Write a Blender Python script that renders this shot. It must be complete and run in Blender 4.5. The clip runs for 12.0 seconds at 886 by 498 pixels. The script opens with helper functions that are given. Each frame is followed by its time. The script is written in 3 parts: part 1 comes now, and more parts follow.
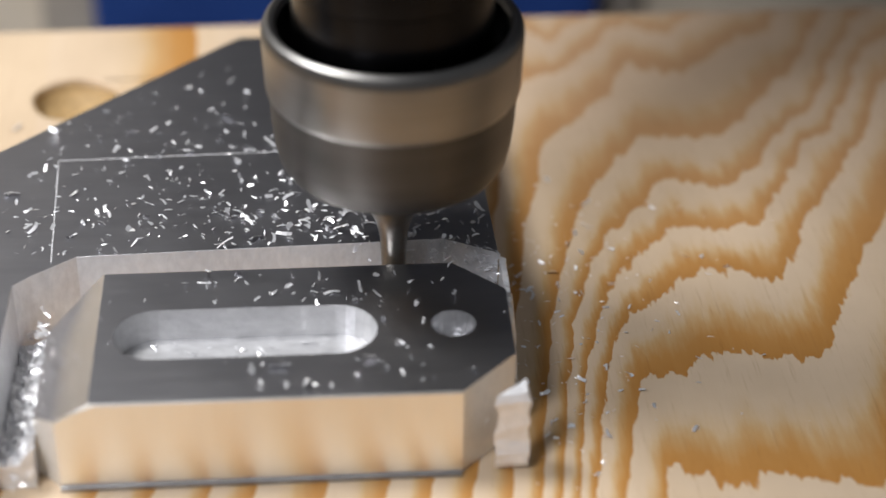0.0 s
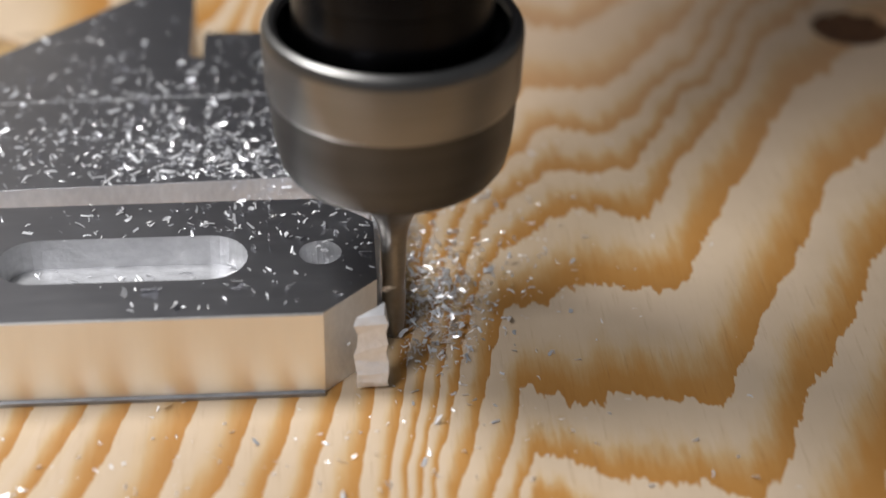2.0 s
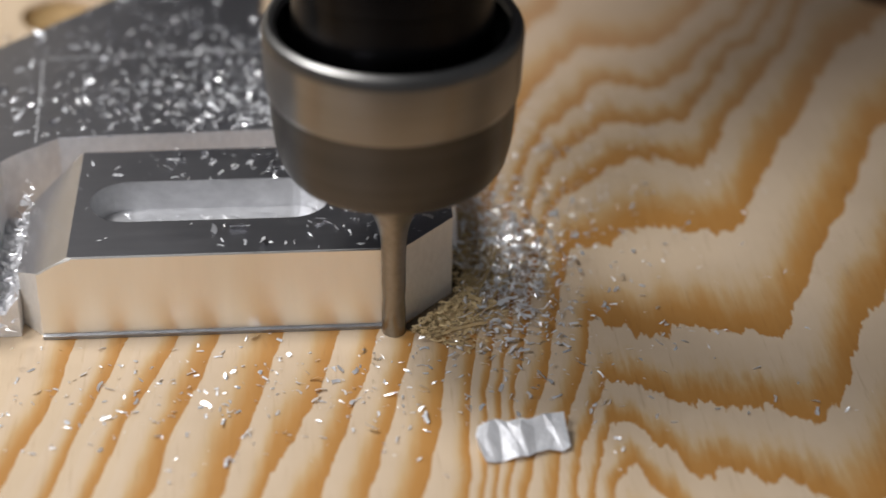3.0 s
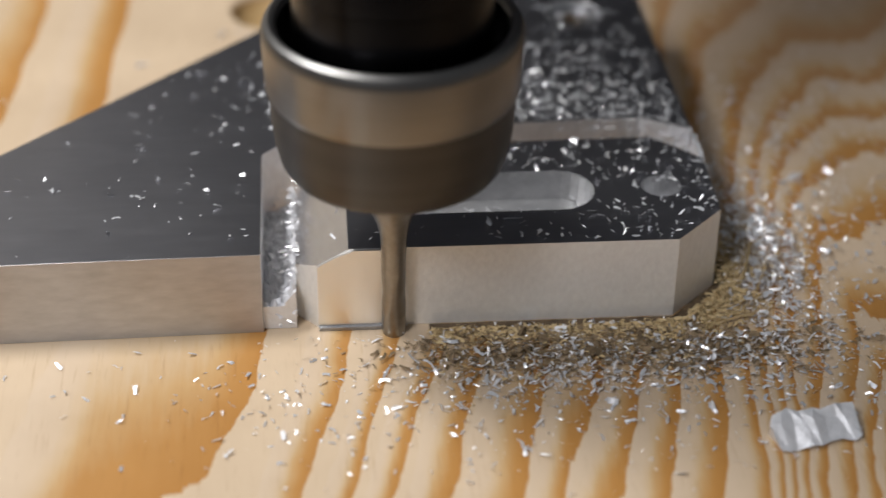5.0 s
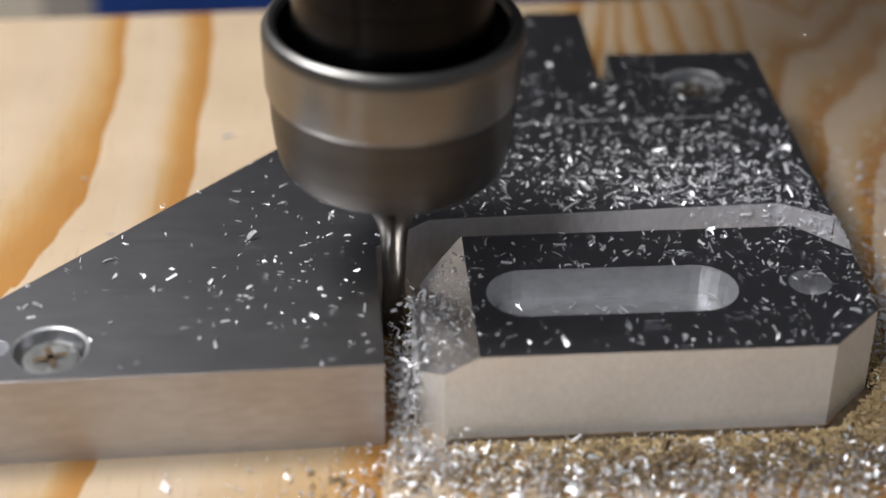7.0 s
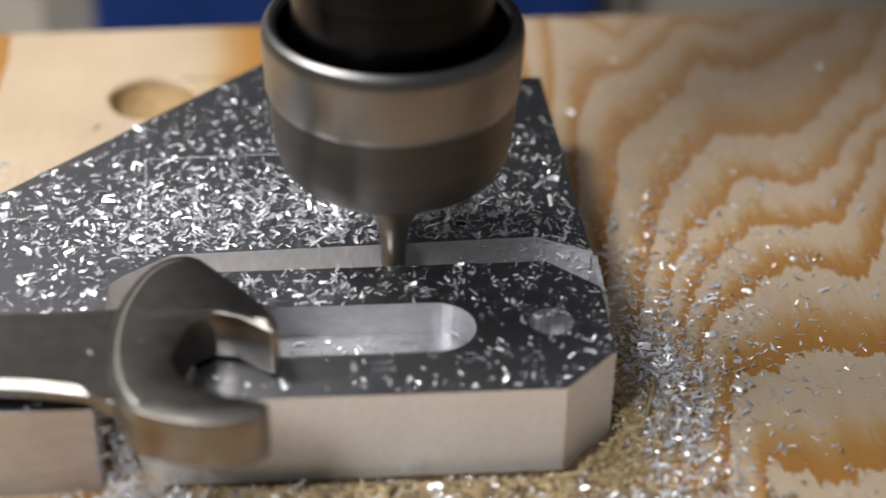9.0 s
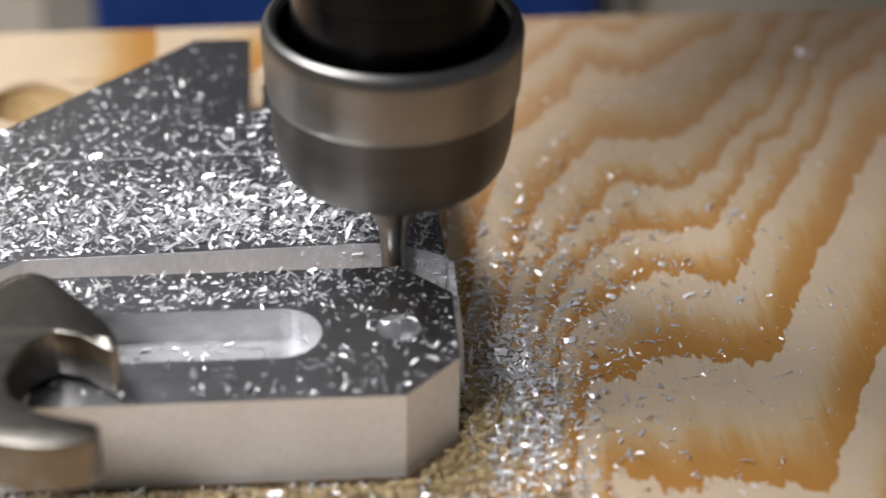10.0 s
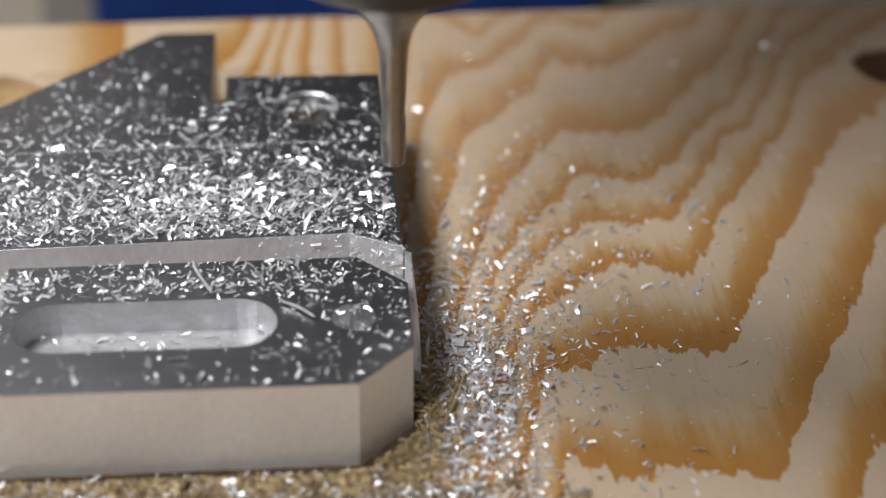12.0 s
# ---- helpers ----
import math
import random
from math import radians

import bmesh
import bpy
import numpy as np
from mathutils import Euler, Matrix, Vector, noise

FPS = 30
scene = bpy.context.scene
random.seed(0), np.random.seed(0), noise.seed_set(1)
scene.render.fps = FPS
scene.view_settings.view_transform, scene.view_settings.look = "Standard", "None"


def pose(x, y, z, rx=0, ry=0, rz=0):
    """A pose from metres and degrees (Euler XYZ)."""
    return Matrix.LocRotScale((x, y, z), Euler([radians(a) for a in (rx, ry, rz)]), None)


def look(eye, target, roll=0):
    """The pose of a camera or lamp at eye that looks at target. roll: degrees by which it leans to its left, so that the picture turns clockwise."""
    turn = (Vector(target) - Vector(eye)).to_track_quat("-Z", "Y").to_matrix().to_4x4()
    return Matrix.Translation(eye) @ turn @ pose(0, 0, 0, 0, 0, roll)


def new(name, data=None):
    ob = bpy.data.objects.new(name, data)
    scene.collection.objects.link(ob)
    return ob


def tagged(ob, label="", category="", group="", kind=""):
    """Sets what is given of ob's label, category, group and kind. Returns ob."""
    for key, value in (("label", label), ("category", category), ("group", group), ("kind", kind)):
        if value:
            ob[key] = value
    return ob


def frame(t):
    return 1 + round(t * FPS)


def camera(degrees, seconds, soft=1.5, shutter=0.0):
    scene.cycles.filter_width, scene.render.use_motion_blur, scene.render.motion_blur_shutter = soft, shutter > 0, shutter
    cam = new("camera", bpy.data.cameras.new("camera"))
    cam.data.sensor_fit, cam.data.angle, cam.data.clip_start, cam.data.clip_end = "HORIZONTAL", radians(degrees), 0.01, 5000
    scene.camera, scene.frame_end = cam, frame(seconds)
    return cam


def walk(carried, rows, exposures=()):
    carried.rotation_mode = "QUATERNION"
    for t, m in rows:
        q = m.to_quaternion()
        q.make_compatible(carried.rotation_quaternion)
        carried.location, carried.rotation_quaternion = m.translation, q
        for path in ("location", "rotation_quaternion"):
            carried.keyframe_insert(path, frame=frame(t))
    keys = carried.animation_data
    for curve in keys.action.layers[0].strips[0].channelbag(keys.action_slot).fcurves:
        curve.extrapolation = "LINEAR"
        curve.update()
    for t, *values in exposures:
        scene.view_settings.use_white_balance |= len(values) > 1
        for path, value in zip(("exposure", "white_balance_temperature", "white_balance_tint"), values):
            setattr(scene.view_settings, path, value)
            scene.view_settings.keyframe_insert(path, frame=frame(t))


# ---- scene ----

from mathutils import geometry

MM = 0.001
SECONDS = 12.0

# ---- camera: it stands still over the work ----
cam = camera(26.73, SECONDS, soft=1.5, shutter=0.4)
EYE = pose(0, 0, 0.14744, 90 - 33.475, 0, -4.70) @ pose(0, 0, 0, 0, 0, 0.825)
cam.data.dof.use_dof = True
cam.data.dof.focus_distance = 0.246
cam.data.dof.aperture_fstop = 11.5
walk(cam, [(0.0, EYE), (SECONDS, EYE)], [(0.0, 0.03), (2.5, -0.34), (3.2, -0.42), (4.8, -0.28), (8.5, -0.2), (9.5, -0.12), (10.5, -0.2), (11.2, -0.44), (12.0, -0.47)])

# ---- travel of the machine table: seconds, x, y in millimetres ----
TRAVEL = [
    (0.0, 0.0, 0.0), (0.5, -5.61, 0.0), (1.0, -10.32, 1.34), (1.5, -16.21, 7.48), (2.0, -16.16, 16.78),
    (2.5, -13.29, 25.44), (3.0, -5.28, 31.0), (3.2, -1.9, 31.0), (4.8, 27.6, 30.9), (5.0, 31.32, 30.9), (5.5, 41.03, 30.9),
    (5.7, 44.2, 29.4), (6.0, 46.66, 24.65), (6.5, 46.77, 15.26), (6.7, 46.75, 11.6), (7.0, 46.4, 6.3), (7.4, 40.9, 0.6),
    (7.6, 37.4, 0.0), (8.5, 20.05, -0.2), (9.0, 12.19, -0.3), (9.5, 3.01, -0.4), (10.0, -6.86, -0.49), (10.2, -10.0, -0.1),
    (10.4, -12.2, 1.75), (10.5, -12.33, 1.95), (12.0, -12.33, 2.0),
]
AXIS = (10.2, 202.7)  # the spindle's axis


def travel(t):
    """The table's place at t, in millimetres: a cubic through TRAVEL with limited slopes."""
    rows = TRAVEL
    i = max(k for k in range(len(rows) - 1) if rows[k][0] <= t)
    t0, t1 = rows[i][0], rows[i + 1][0]
    u = (t - t0) / (t1 - t0)
    out = []
    for a in (1, 2):
        def chord(k):
            k = min(max(k, 0), len(rows) - 2)
            return (rows[k + 1][a] - rows[k][a]) / (rows[k + 1][0] - rows[k][0])

        def slope(k):
            p, q = chord(k - 1), chord(k)
            return 0.0 if p * q <= 0 else 2 * p * q / (p + q)
        h = t1 - t0
        m0, m1 = slope(i) * h, slope(i + 1) * h
        p0, p1 = rows[i][a], rows[i + 1][a]
        out.append((2 * u**3 - 3 * u**2 + 1) * p0 + (u**3 - 2 * u**2 + u) * m0 + (-2 * u**3 + 3 * u**2) * p1 + (u**3 - u**2) * m1)
    return out


STEPS = [k / 10 for k in range(121)]
TRACK = [(t, *travel(t)) for t in STEPS]


def ride(ob, lift=None):
    """ob goes with the table; lift(t) gives its pose on the table."""
    walk(ob, [(t, pose(x * MM, y * MM, 0) @ (lift(t) if lift else Matrix())) for t, x, y in TRACK])


def cut_time(x, y, start=0.0):
    """When the cutter comes nearest to a place on the plate."""
    best = min((r for r in TRACK if r[0] >= start), key=lambda r: (AXIS[0] - r[1] - x) ** 2 + (AXIS[1] - r[2] - y) ** 2)
    return best[0]


# ---- light ----
world = bpy.data.worlds.new("workshop")
scene.world = world
world.use_nodes = True
world.node_tree.nodes["Background"].inputs[0].default_value = (0.90, 0.94, 1.0, 1)
world.node_tree.nodes["Background"].inputs[1].default_value = 0.17


def area_lamp(name, eye, target, size, power, colour):
    data = bpy.data.lights.new(name, "AREA")
    data.shape, data.size, data.energy, data.color = "DISK", size, power, colour
    ob = new(name, data)
    ob.matrix_world = look(eye, target)
    return ob


area_lamp("work_light", (-0.147, 0.25, 0.31), (-0.02, 0.2, 0.0), 0.12, 1.24, (0.985, 0.975, 0.97))
# unseen fill lamp added at front left to brighten faces toward the camera
area_lamp("front_fill_light", (-0.45, -0.35, 0.75), (0.0, 0.2, 0.0), 0.30, 6.1, (0.975, 0.98, 1.03))


# ---- materials ----
class Nodes:
    """Short hand for a node tree."""

    def __init__(self, name):
        self.mat = bpy.data.materials.new(name)
        self.mat.use_nodes = True
        self.tree = self.mat.node_tree
        self.bsdf = self.tree.nodes["Principled BSDF"]

    def add(self, kind, **values):
        node = self.tree.nodes.new(kind)
        for key, value in values.items():
            node.inputs[key.replace("_", " ")].default_value = value
        return node

    def link(self, a, b):
        self.tree.links.new(a, b)

    def math(self, op, a, b=None, c=None):
        node = self.tree.nodes.new("ShaderNodeMath")
        node.operation = op
        for i, v in enumerate((a, b, c)):
            if v is None:
                continue
            if isinstance(v, (int, float)):
                node.inputs[i].default_value = v
            else:
                self.link(v, node.inputs[i])
        return node.outputs[0]

    def noise(self, scale, detail=3, rough=0.55, stretch=(1, 1, 1), turn=0.0):
        where = self.tree.nodes.new("ShaderNodeTexCoord")
        place = self.add("ShaderNodeMapping")
        place.inputs["Scale"].default_value = stretch
        place.inputs["Rotation"].default_value = (0, 0, turn)
        tex = self.add("ShaderNodeTexNoise", Scale=scale, Detail=detail, Roughness=rough)
        self.link(where.outputs["Object"], place.inputs[0])
        self.link(place.outputs[0], tex.inputs["Vector"])
        return tex.outputs[0]

    def ramp(self, value, stops):
        node = self.tree.nodes.new("ShaderNodeValToRGB")
        e = node.color_ramp.elements
        while len(e) < len(stops):
            e.new(0.5)
        for el, (at, col) in zip(e, stops):
            el.position, el.color = at, (*col, 1)
        self.link(value, node.inputs[0])
        return node.outputs[0]

    def bump(self, height, strength, distance):
        node = self.add("ShaderNodeBump", Strength=strength, Distance=distance)
        self.link(height, node.inputs["Height"])
        self.link(node.outputs[0], self.bsdf.inputs["Normal"])

    def set(self, **values):
        for key, value in values.items():
            self.bsdf.inputs[key.replace("_", " ")].default_value = value


def metal(name, dark, light, rough, scale, stretch=(1, 1, 1), relief=0.15, depth=0.00005, turn=0.0, sheen=1.0, turned=0.0):
    """turned: how far the lathe's fine rings draw the gloss out along the axis."""
    n = Nodes(name)
    n.set(Metallic=sheen, Anisotropic=turned, Anisotropic_Rotation=0.25)
    grain = n.noise(scale, 4, 0.6, stretch, turn)
    cloud = n.noise(90, 3)
    both = n.math("MULTIPLY_ADD", grain, 0.6, n.math("MULTIPLY", cloud, 0.4))
    n.link(n.ramp(both, [(0.3, dark), (0.7, light)]), n.bsdf.inputs["Base Color"])
    r = n.math("MULTIPLY_ADD", both, 0.3 * rough, 0.85 * rough)
    n.link(r, n.bsdf.inputs["Roughness"])
    n.bump(grain, relief, depth)
    return n.mat


# growth rings of the board: ring number at y = 200 mm, its change along the board's depth, and that change's bend, each by x in millimetres
RING_AT = [(-110, -15.6), (-80, -14.97), (-60, -13.66), (-45, -13.49), (-30, -12.68), (-15, -11.33), (0, -8.97), (12, -7.25), (22, -5.5), (30, -3.08), (36, -1.31),
           (42, 0.07), (48, 0.33), (54, 0.59), (60, 0.5), (65, 0.48), (69, 0.76), (73, 1.23), (78, 1.8), (85, 2.34), (95, 3.13), (120, 4.2)]
RING_SLOPE = [(-110, -0.49), (-70, -0.49), (-40, -0.44), (0, -1.89), (20, -1.34), (32, -2.92), (42, -3.82), (52, -2.95), (62, -2.98), (70, -2.62), (80, -2.41), (95, -1.76), (120, -1.6)]
RING_BEND = [(-110, 0.1), (-40, 0.18), (-15, 0.37), (5, 0.02), (20, 0.3), (31, 0.6), (41, 0.2), (50, -0.12), (65, -0.15), (80, -0.6), (120, -0.4)]


def pine_plywood():
    """Rotary-cut pine: a stepped figure of orange latewood bands with torn edges."""
    n = Nodes("pine_plywood")
    where = n.tree.nodes.new("ShaderNodeTexCoord")
    split = n.tree.nodes.new("ShaderNodeSeparateXYZ")
    n.link(where.outputs["Object"], split.inputs[0])
    x = n.math("MULTIPLY", split.outputs[0], 1000.0)
    y = n.math("MULTIPLY", split.outputs[1], 1000.0)
    sway = n.math("SUBTRACT", n.noise(45, 3, 0.55), 0.5)
    x = n.math("MULTIPLY_ADD", sway, 3.5, x)

    def between(lo, hi, a, b):
        node = n.tree.nodes.new("ShaderNodeMapRange")
        node.interpolation_type = "SMOOTHSTEP"
        for k, v in zip((1, 2, 3, 4), (lo, hi, a, b)):
            node.inputs[k].default_value = v
        n.link(x, node.inputs[0])
        return node.outputs[0]

    def along_x(points):
        """A value that changes with x as the points say."""
        node = n.tree.nodes.new("ShaderNodeFloatCurve")
        low, high = min(v for _, v in points) - 0.1, max(v for _, v in points) + 0.1
        curve = node.mapping.curves[0]
        spots = [((px + 110) / 230, (v - low) / (high - low)) for px, v in points]
        curve.points[0].location, curve.points[1].location = spots[0], spots[-1]
        for spot in spots[1:-1]:
            curve.points.new(*spot)
        for point in curve.points:
            point.handle_type = "VECTOR"
        node.mapping.update()
        n.link(n.math("MULTIPLY_ADD", x, 1 / 230, 110 / 230), node.inputs["Value"])
        return n.math("MULTIPLY_ADD", node.outputs[0], high - low, low)
    tear = n.math("MULTIPLY", n.math("SUBTRACT", n.noise(420, 4, 0.72, (1.0, 0.13, 1.0)), 0.5), 11.0)
    mid = n.math("MULTIPLY", n.math("SUBTRACT", n.noise(95, 4, 0.62, (1.0, 0.5, 1.0)), 0.5), 8.0)
    torn = n.math("MULTIPLY", n.math("ADD", tear, mid), between(18.0, 44.0, 0.55, 1.0))
    depth = n.math("MULTIPLY", n.math("SUBTRACT", n.math("ADD", y, torn), 200.0), 0.02)
    level = n.math("MULTIPLY_ADD", n.math("MULTIPLY", depth, depth), along_x(RING_BEND), along_x(RING_AT))
    level = n.math("MULTIPLY_ADD", depth, along_x(RING_SLOPE), level)
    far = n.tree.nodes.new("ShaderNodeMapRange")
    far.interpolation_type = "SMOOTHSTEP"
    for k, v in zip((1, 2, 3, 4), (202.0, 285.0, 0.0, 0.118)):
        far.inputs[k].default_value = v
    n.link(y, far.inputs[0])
    beat = n.math("COSINE", n.math("MULTIPLY", level, 1.28))
    phase = n.math("FRACT", n.math("SUBTRACT", n.math("MULTIPLY", beat, -0.3), level))
    fine = n.noise(700, 4, 0.7, (1.0, 0.08, 1.0))
    blotch = n.noise(35, 4, 0.6)
    tone = n.math("MULTIPLY_ADD", n.math("SUBTRACT", fine, 0.5), 0.22, n.math("MULTIPLY", phase, between(-34.0, -6.0, 1.6, 1.0)))
    col = n.ramp(tone, [(0.0, (0.45, 0.21, 0.05)), (0.2, (0.48, 0.24, 0.068)), (0.38, (0.545, 0.34, 0.15)), (0.52, (0.60, 0.44, 0.27)), (0.66, (0.63, 0.485, 0.335)),
                        (0.96, (0.645, 0.505, 0.36)), (1.0, (0.635, 0.49, 0.335))])
    pores = n.noise(1500, 3, 0.75, (1.0, 0.05, 1.0))
    flecks = n.tree.nodes.new("ShaderNodeMixRGB")
    flecks.blend_type = "MULTIPLY"
    flecks.inputs[0].default_value = 0.4
    n.link(col, flecks.inputs[1])
    n.link(n.ramp(pores, [(0.30, (0.62, 0.52, 0.42)), (0.42, (1.0, 1.0, 1.0))]), flecks.inputs[2])
    col = flecks.outputs[0]
    # far right wood mixed toward dull pink: the spindle's shade put into colour
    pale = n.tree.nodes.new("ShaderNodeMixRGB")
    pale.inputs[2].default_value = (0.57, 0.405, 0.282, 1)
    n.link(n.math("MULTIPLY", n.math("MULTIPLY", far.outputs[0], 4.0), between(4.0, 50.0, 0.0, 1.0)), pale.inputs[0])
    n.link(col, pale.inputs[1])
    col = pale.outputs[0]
    mix = n.tree.nodes.new("ShaderNodeMixRGB")
    mix.blend_type = "MULTIPLY"
    mix.inputs[0].default_value = 0.7
    n.link(col, mix.inputs[1])
    n.link(n.ramp(blotch, [(0.3, (0.80, 0.78, 0.76)), (0.65, (1.0, 1.0, 1.0))]), mix.inputs[2])
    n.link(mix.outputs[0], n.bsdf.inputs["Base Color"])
    n.set(Roughness=0.5)
    n.bsdf.inputs["Specular IOR Level"].default_value = 0.35
    n.bump(n.math("ADD", fine, n.math("MULTIPLY", phase, 0.5)), 0.35, 0.00015)
    return n.mat


def plain(name, dark, light, rough, scale, relief=0.1):
    n = Nodes(name)
    grain = n.noise(scale, 4, 0.6)
    n.link(n.ramp(grain, [(0.3, dark), (0.7, light)]), n.bsdf.inputs["Base Color"])
    n.set(Roughness=rough)
    n.bump(grain, relief, 0.0002)
    return n.mat


PINE = pine_plywood()
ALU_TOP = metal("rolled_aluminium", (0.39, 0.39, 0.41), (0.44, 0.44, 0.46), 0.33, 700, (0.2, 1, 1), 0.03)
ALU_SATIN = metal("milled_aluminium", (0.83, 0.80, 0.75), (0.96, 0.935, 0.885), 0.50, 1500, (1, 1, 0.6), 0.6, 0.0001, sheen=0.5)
# groove walls: cool reflected light put into a paler, bluer aluminium
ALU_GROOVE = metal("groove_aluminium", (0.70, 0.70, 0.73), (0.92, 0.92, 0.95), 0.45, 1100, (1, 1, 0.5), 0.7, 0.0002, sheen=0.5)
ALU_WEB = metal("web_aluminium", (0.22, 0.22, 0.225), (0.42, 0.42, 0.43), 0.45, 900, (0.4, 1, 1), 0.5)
ALU_SAWN = metal("sawn_aluminium", (0.44, 0.43, 0.43), (0.60, 0.59, 0.59), 0.50, 900, (0.3, 1, 1), 0.35, sheen=0.75)
ALU_BEVEL = metal("bevel_aluminium", (0.74, 0.72, 0.71), (0.88, 0.86, 0.85), 0.26, 900, (1, 0.3, 1), 0.2)
ALU_POCKET = metal("pocket_aluminium", (0.52, 0.52, 0.53), (0.74, 0.74, 0.75), 0.42, 700, (0.6, 1, 1), 0.6, 0.0002, sheen=0.8)
ALU_MIRROR = metal("polished_aluminium", (0.86, 0.86, 0.85), (0.92, 0.92, 0.91), 0.40, 400, (1, 1, 0.1), 0.05)
ALU_ROUGH = metal("torn_aluminium", (0.70, 0.70, 0.71), (0.9, 0.9, 0.92), 0.5, 700, (1, 1, 1), 0.9, 0.0003, sheen=0.55)
CHIP = metal("aluminium_swarf", (0.79, 0.79, 0.81), (0.93, 0.93, 0.95), 0.34, 1200, sheen=0.53)
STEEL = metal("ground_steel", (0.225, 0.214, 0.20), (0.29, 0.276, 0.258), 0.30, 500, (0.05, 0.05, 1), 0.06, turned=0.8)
# nut rim: its black reflection is painted in as a darker steel
RIM = metal("dark_reflect_rim", (0.15, 0.146, 0.14), (0.20, 0.196, 0.19), 0.38, 500, (0.05, 0.05, 1), 0.04)
# dull lower nut: the dark plate it mirrors is put into its colour
STEEL_DARK_REFLECT = metal("dark_reflect_steel", (0.085, 0.08, 0.074), (0.115, 0.107, 0.098), 0.42, 500, (0.05, 0.05, 1), 0.06, turned=0.75)
BLACK = metal("black_oxide", (0.014, 0.014, 0.015), (0.024, 0.024, 0.026), 0.24, 300, (0.05, 0.05, 1), 0.05, turned=0.85)
CARBIDE = metal("carbide", (0.25, 0.232, 0.205), (0.34, 0.318, 0.285), 0.30, 800)
CHROME = metal("satin_chrome", (0.19, 0.178, 0.16), (0.27, 0.254, 0.23), 0.30, 350, relief=0.3)
# paler chrome that paints the glint on the spanner head's chamfer
EDGE_GLINT = metal("chrome_edge_glint", (0.52, 0.50, 0.45), (0.66, 0.64, 0.58), 0.35, 500, relief=0.3, sheen=0.8)
ZINC = metal("zinc_screw", (0.20, 0.20, 0.20), (0.40, 0.40, 0.39), 0.45, 800)
SINK = metal("countersunk_aluminium", (0.34, 0.34, 0.35), (0.50, 0.50, 0.51), 0.3, 900, relief=0.4)
DUST_DARK = plain("scorched_sawdust", (0.12, 0.085, 0.045), (0.30, 0.21, 0.12), 0.8, 900)
DUST = plain("sawdust", (0.48, 0.34, 0.16), (0.70, 0.54, 0.30), 0.8, 1200)
BORE = plain("bored_wood", (0.30, 0.19, 0.075), (0.46, 0.31, 0.14), 0.7, 500)
# brown that paints the dark inside of the right drilled hole
HOLE_DARK = plain("hole_dark", (0.055, 0.022, 0.009), (0.13, 0.058, 0.022), 0.6, 500)
# dark brown painted where shade lies in the cut trench and screw recess
RECESS_SHADE = plain("recess_shade", (0.05, 0.034, 0.018), (0.16, 0.105, 0.055), 0.8, 600)
BLUE = plain("blue_enamel", (0.010, 0.035, 0.16), (0.016, 0.05, 0.21), 0.4, 60)
CREAM = plain("cream_wall", (0.55, 0.47, 0.37), (0.66, 0.58, 0.47), 0.7, 40)
PANEL = plain("panel_paint", (0.26, 0.25, 0.25), (0.34, 0.33, 0.33), 0.7, 20)
GREY = plain("grey_post", (0.30, 0.26, 0.22), (0.38, 0.34, 0.29), 0.6, 60)
WALL = plain("dark_wall", (0.07, 0.07, 0.078), (0.10, 0.10, 0.11), 0.8, 8)
IRON = metal("cast_iron", (0.2, 0.2, 0.2), (0.3, 0.3, 0.3), 0.5, 200)


# ---- mesh helpers (millimetres in, metres out) ----
def mesh_ob(name, verts, faces, mats, parent=None, label="", index=None, smooth=False):
    me = bpy.data.meshes.new(name)
    me.from_pydata([(v[0] * MM, v[1] * MM, v[2] * MM) for v in verts], [], faces)
    for m in (mats if isinstance(mats, (list, tuple)) else [mats]):
        me.materials.append(m)
    if index:
        me.polygons.foreach_set("material_index", index)
    if smooth:
        me.polygons.foreach_set("use_smooth", [True] * len(me.polygons))
    bm = bmesh.new()
    bm.from_mesh(me)
    bmesh.ops.recalc_face_normals(bm, faces=bm.faces)
    bm.to_mesh(me)
    bm.free()
    ob = new(name, me)
    if parent:
        ob.parent = parent
    if label:
        tagged(ob, label)
    return ob


def bevel(ob, width, segments=2, angle=35):
    m = ob.modifiers.new("bevel", "BEVEL")
    m.width, m.segments, m.limit_method, m.angle_limit = width * MM, segments, "ANGLE", radians(angle)
    return ob


def slab(outline, z0, z1, holes=()):
    """Verts, faces and material slots (0 top, 1 sides, 2 hole walls, 3 bottom) of a plate with through holes."""
    verts, faces, index = [], [], []
    loops = [list(outline)] + [list(h) for h in holes]
    flat = [p for loop in loops for p in loop]
    tris = geometry.tessellate_polygon([[Vector((p[0], p[1], 0)) for p in loop] for loop in loops])
    n = len(flat)
    verts = [(p[0], p[1], z1) for p in flat] + [(p[0], p[1], z0) for p in flat]
    for t in tris:
        faces.append(tuple(t))
        index.append(0)
        faces.append(tuple(n + i for i in reversed(t)))
        index.append(3)
    start = 0
    for k, loop in enumerate(loops):
        c = len(loop)
        for i in range(c):
            a, b = start + i, start + (i + 1) % c
            faces.append((a, b, n + b, n + a))
            index.append(1 if k == 0 else 2)
        start += c
    return verts, faces, index


def ring(cx, cy, r, n=24, wobble=0.0):
    return [(cx + (r + wobble * math.sin(5 * a)) * math.cos(a), cy + (r + wobble * math.cos(3 * a)) * math.sin(a)) for a in (2 * math.pi * i / n for i in range(n))]


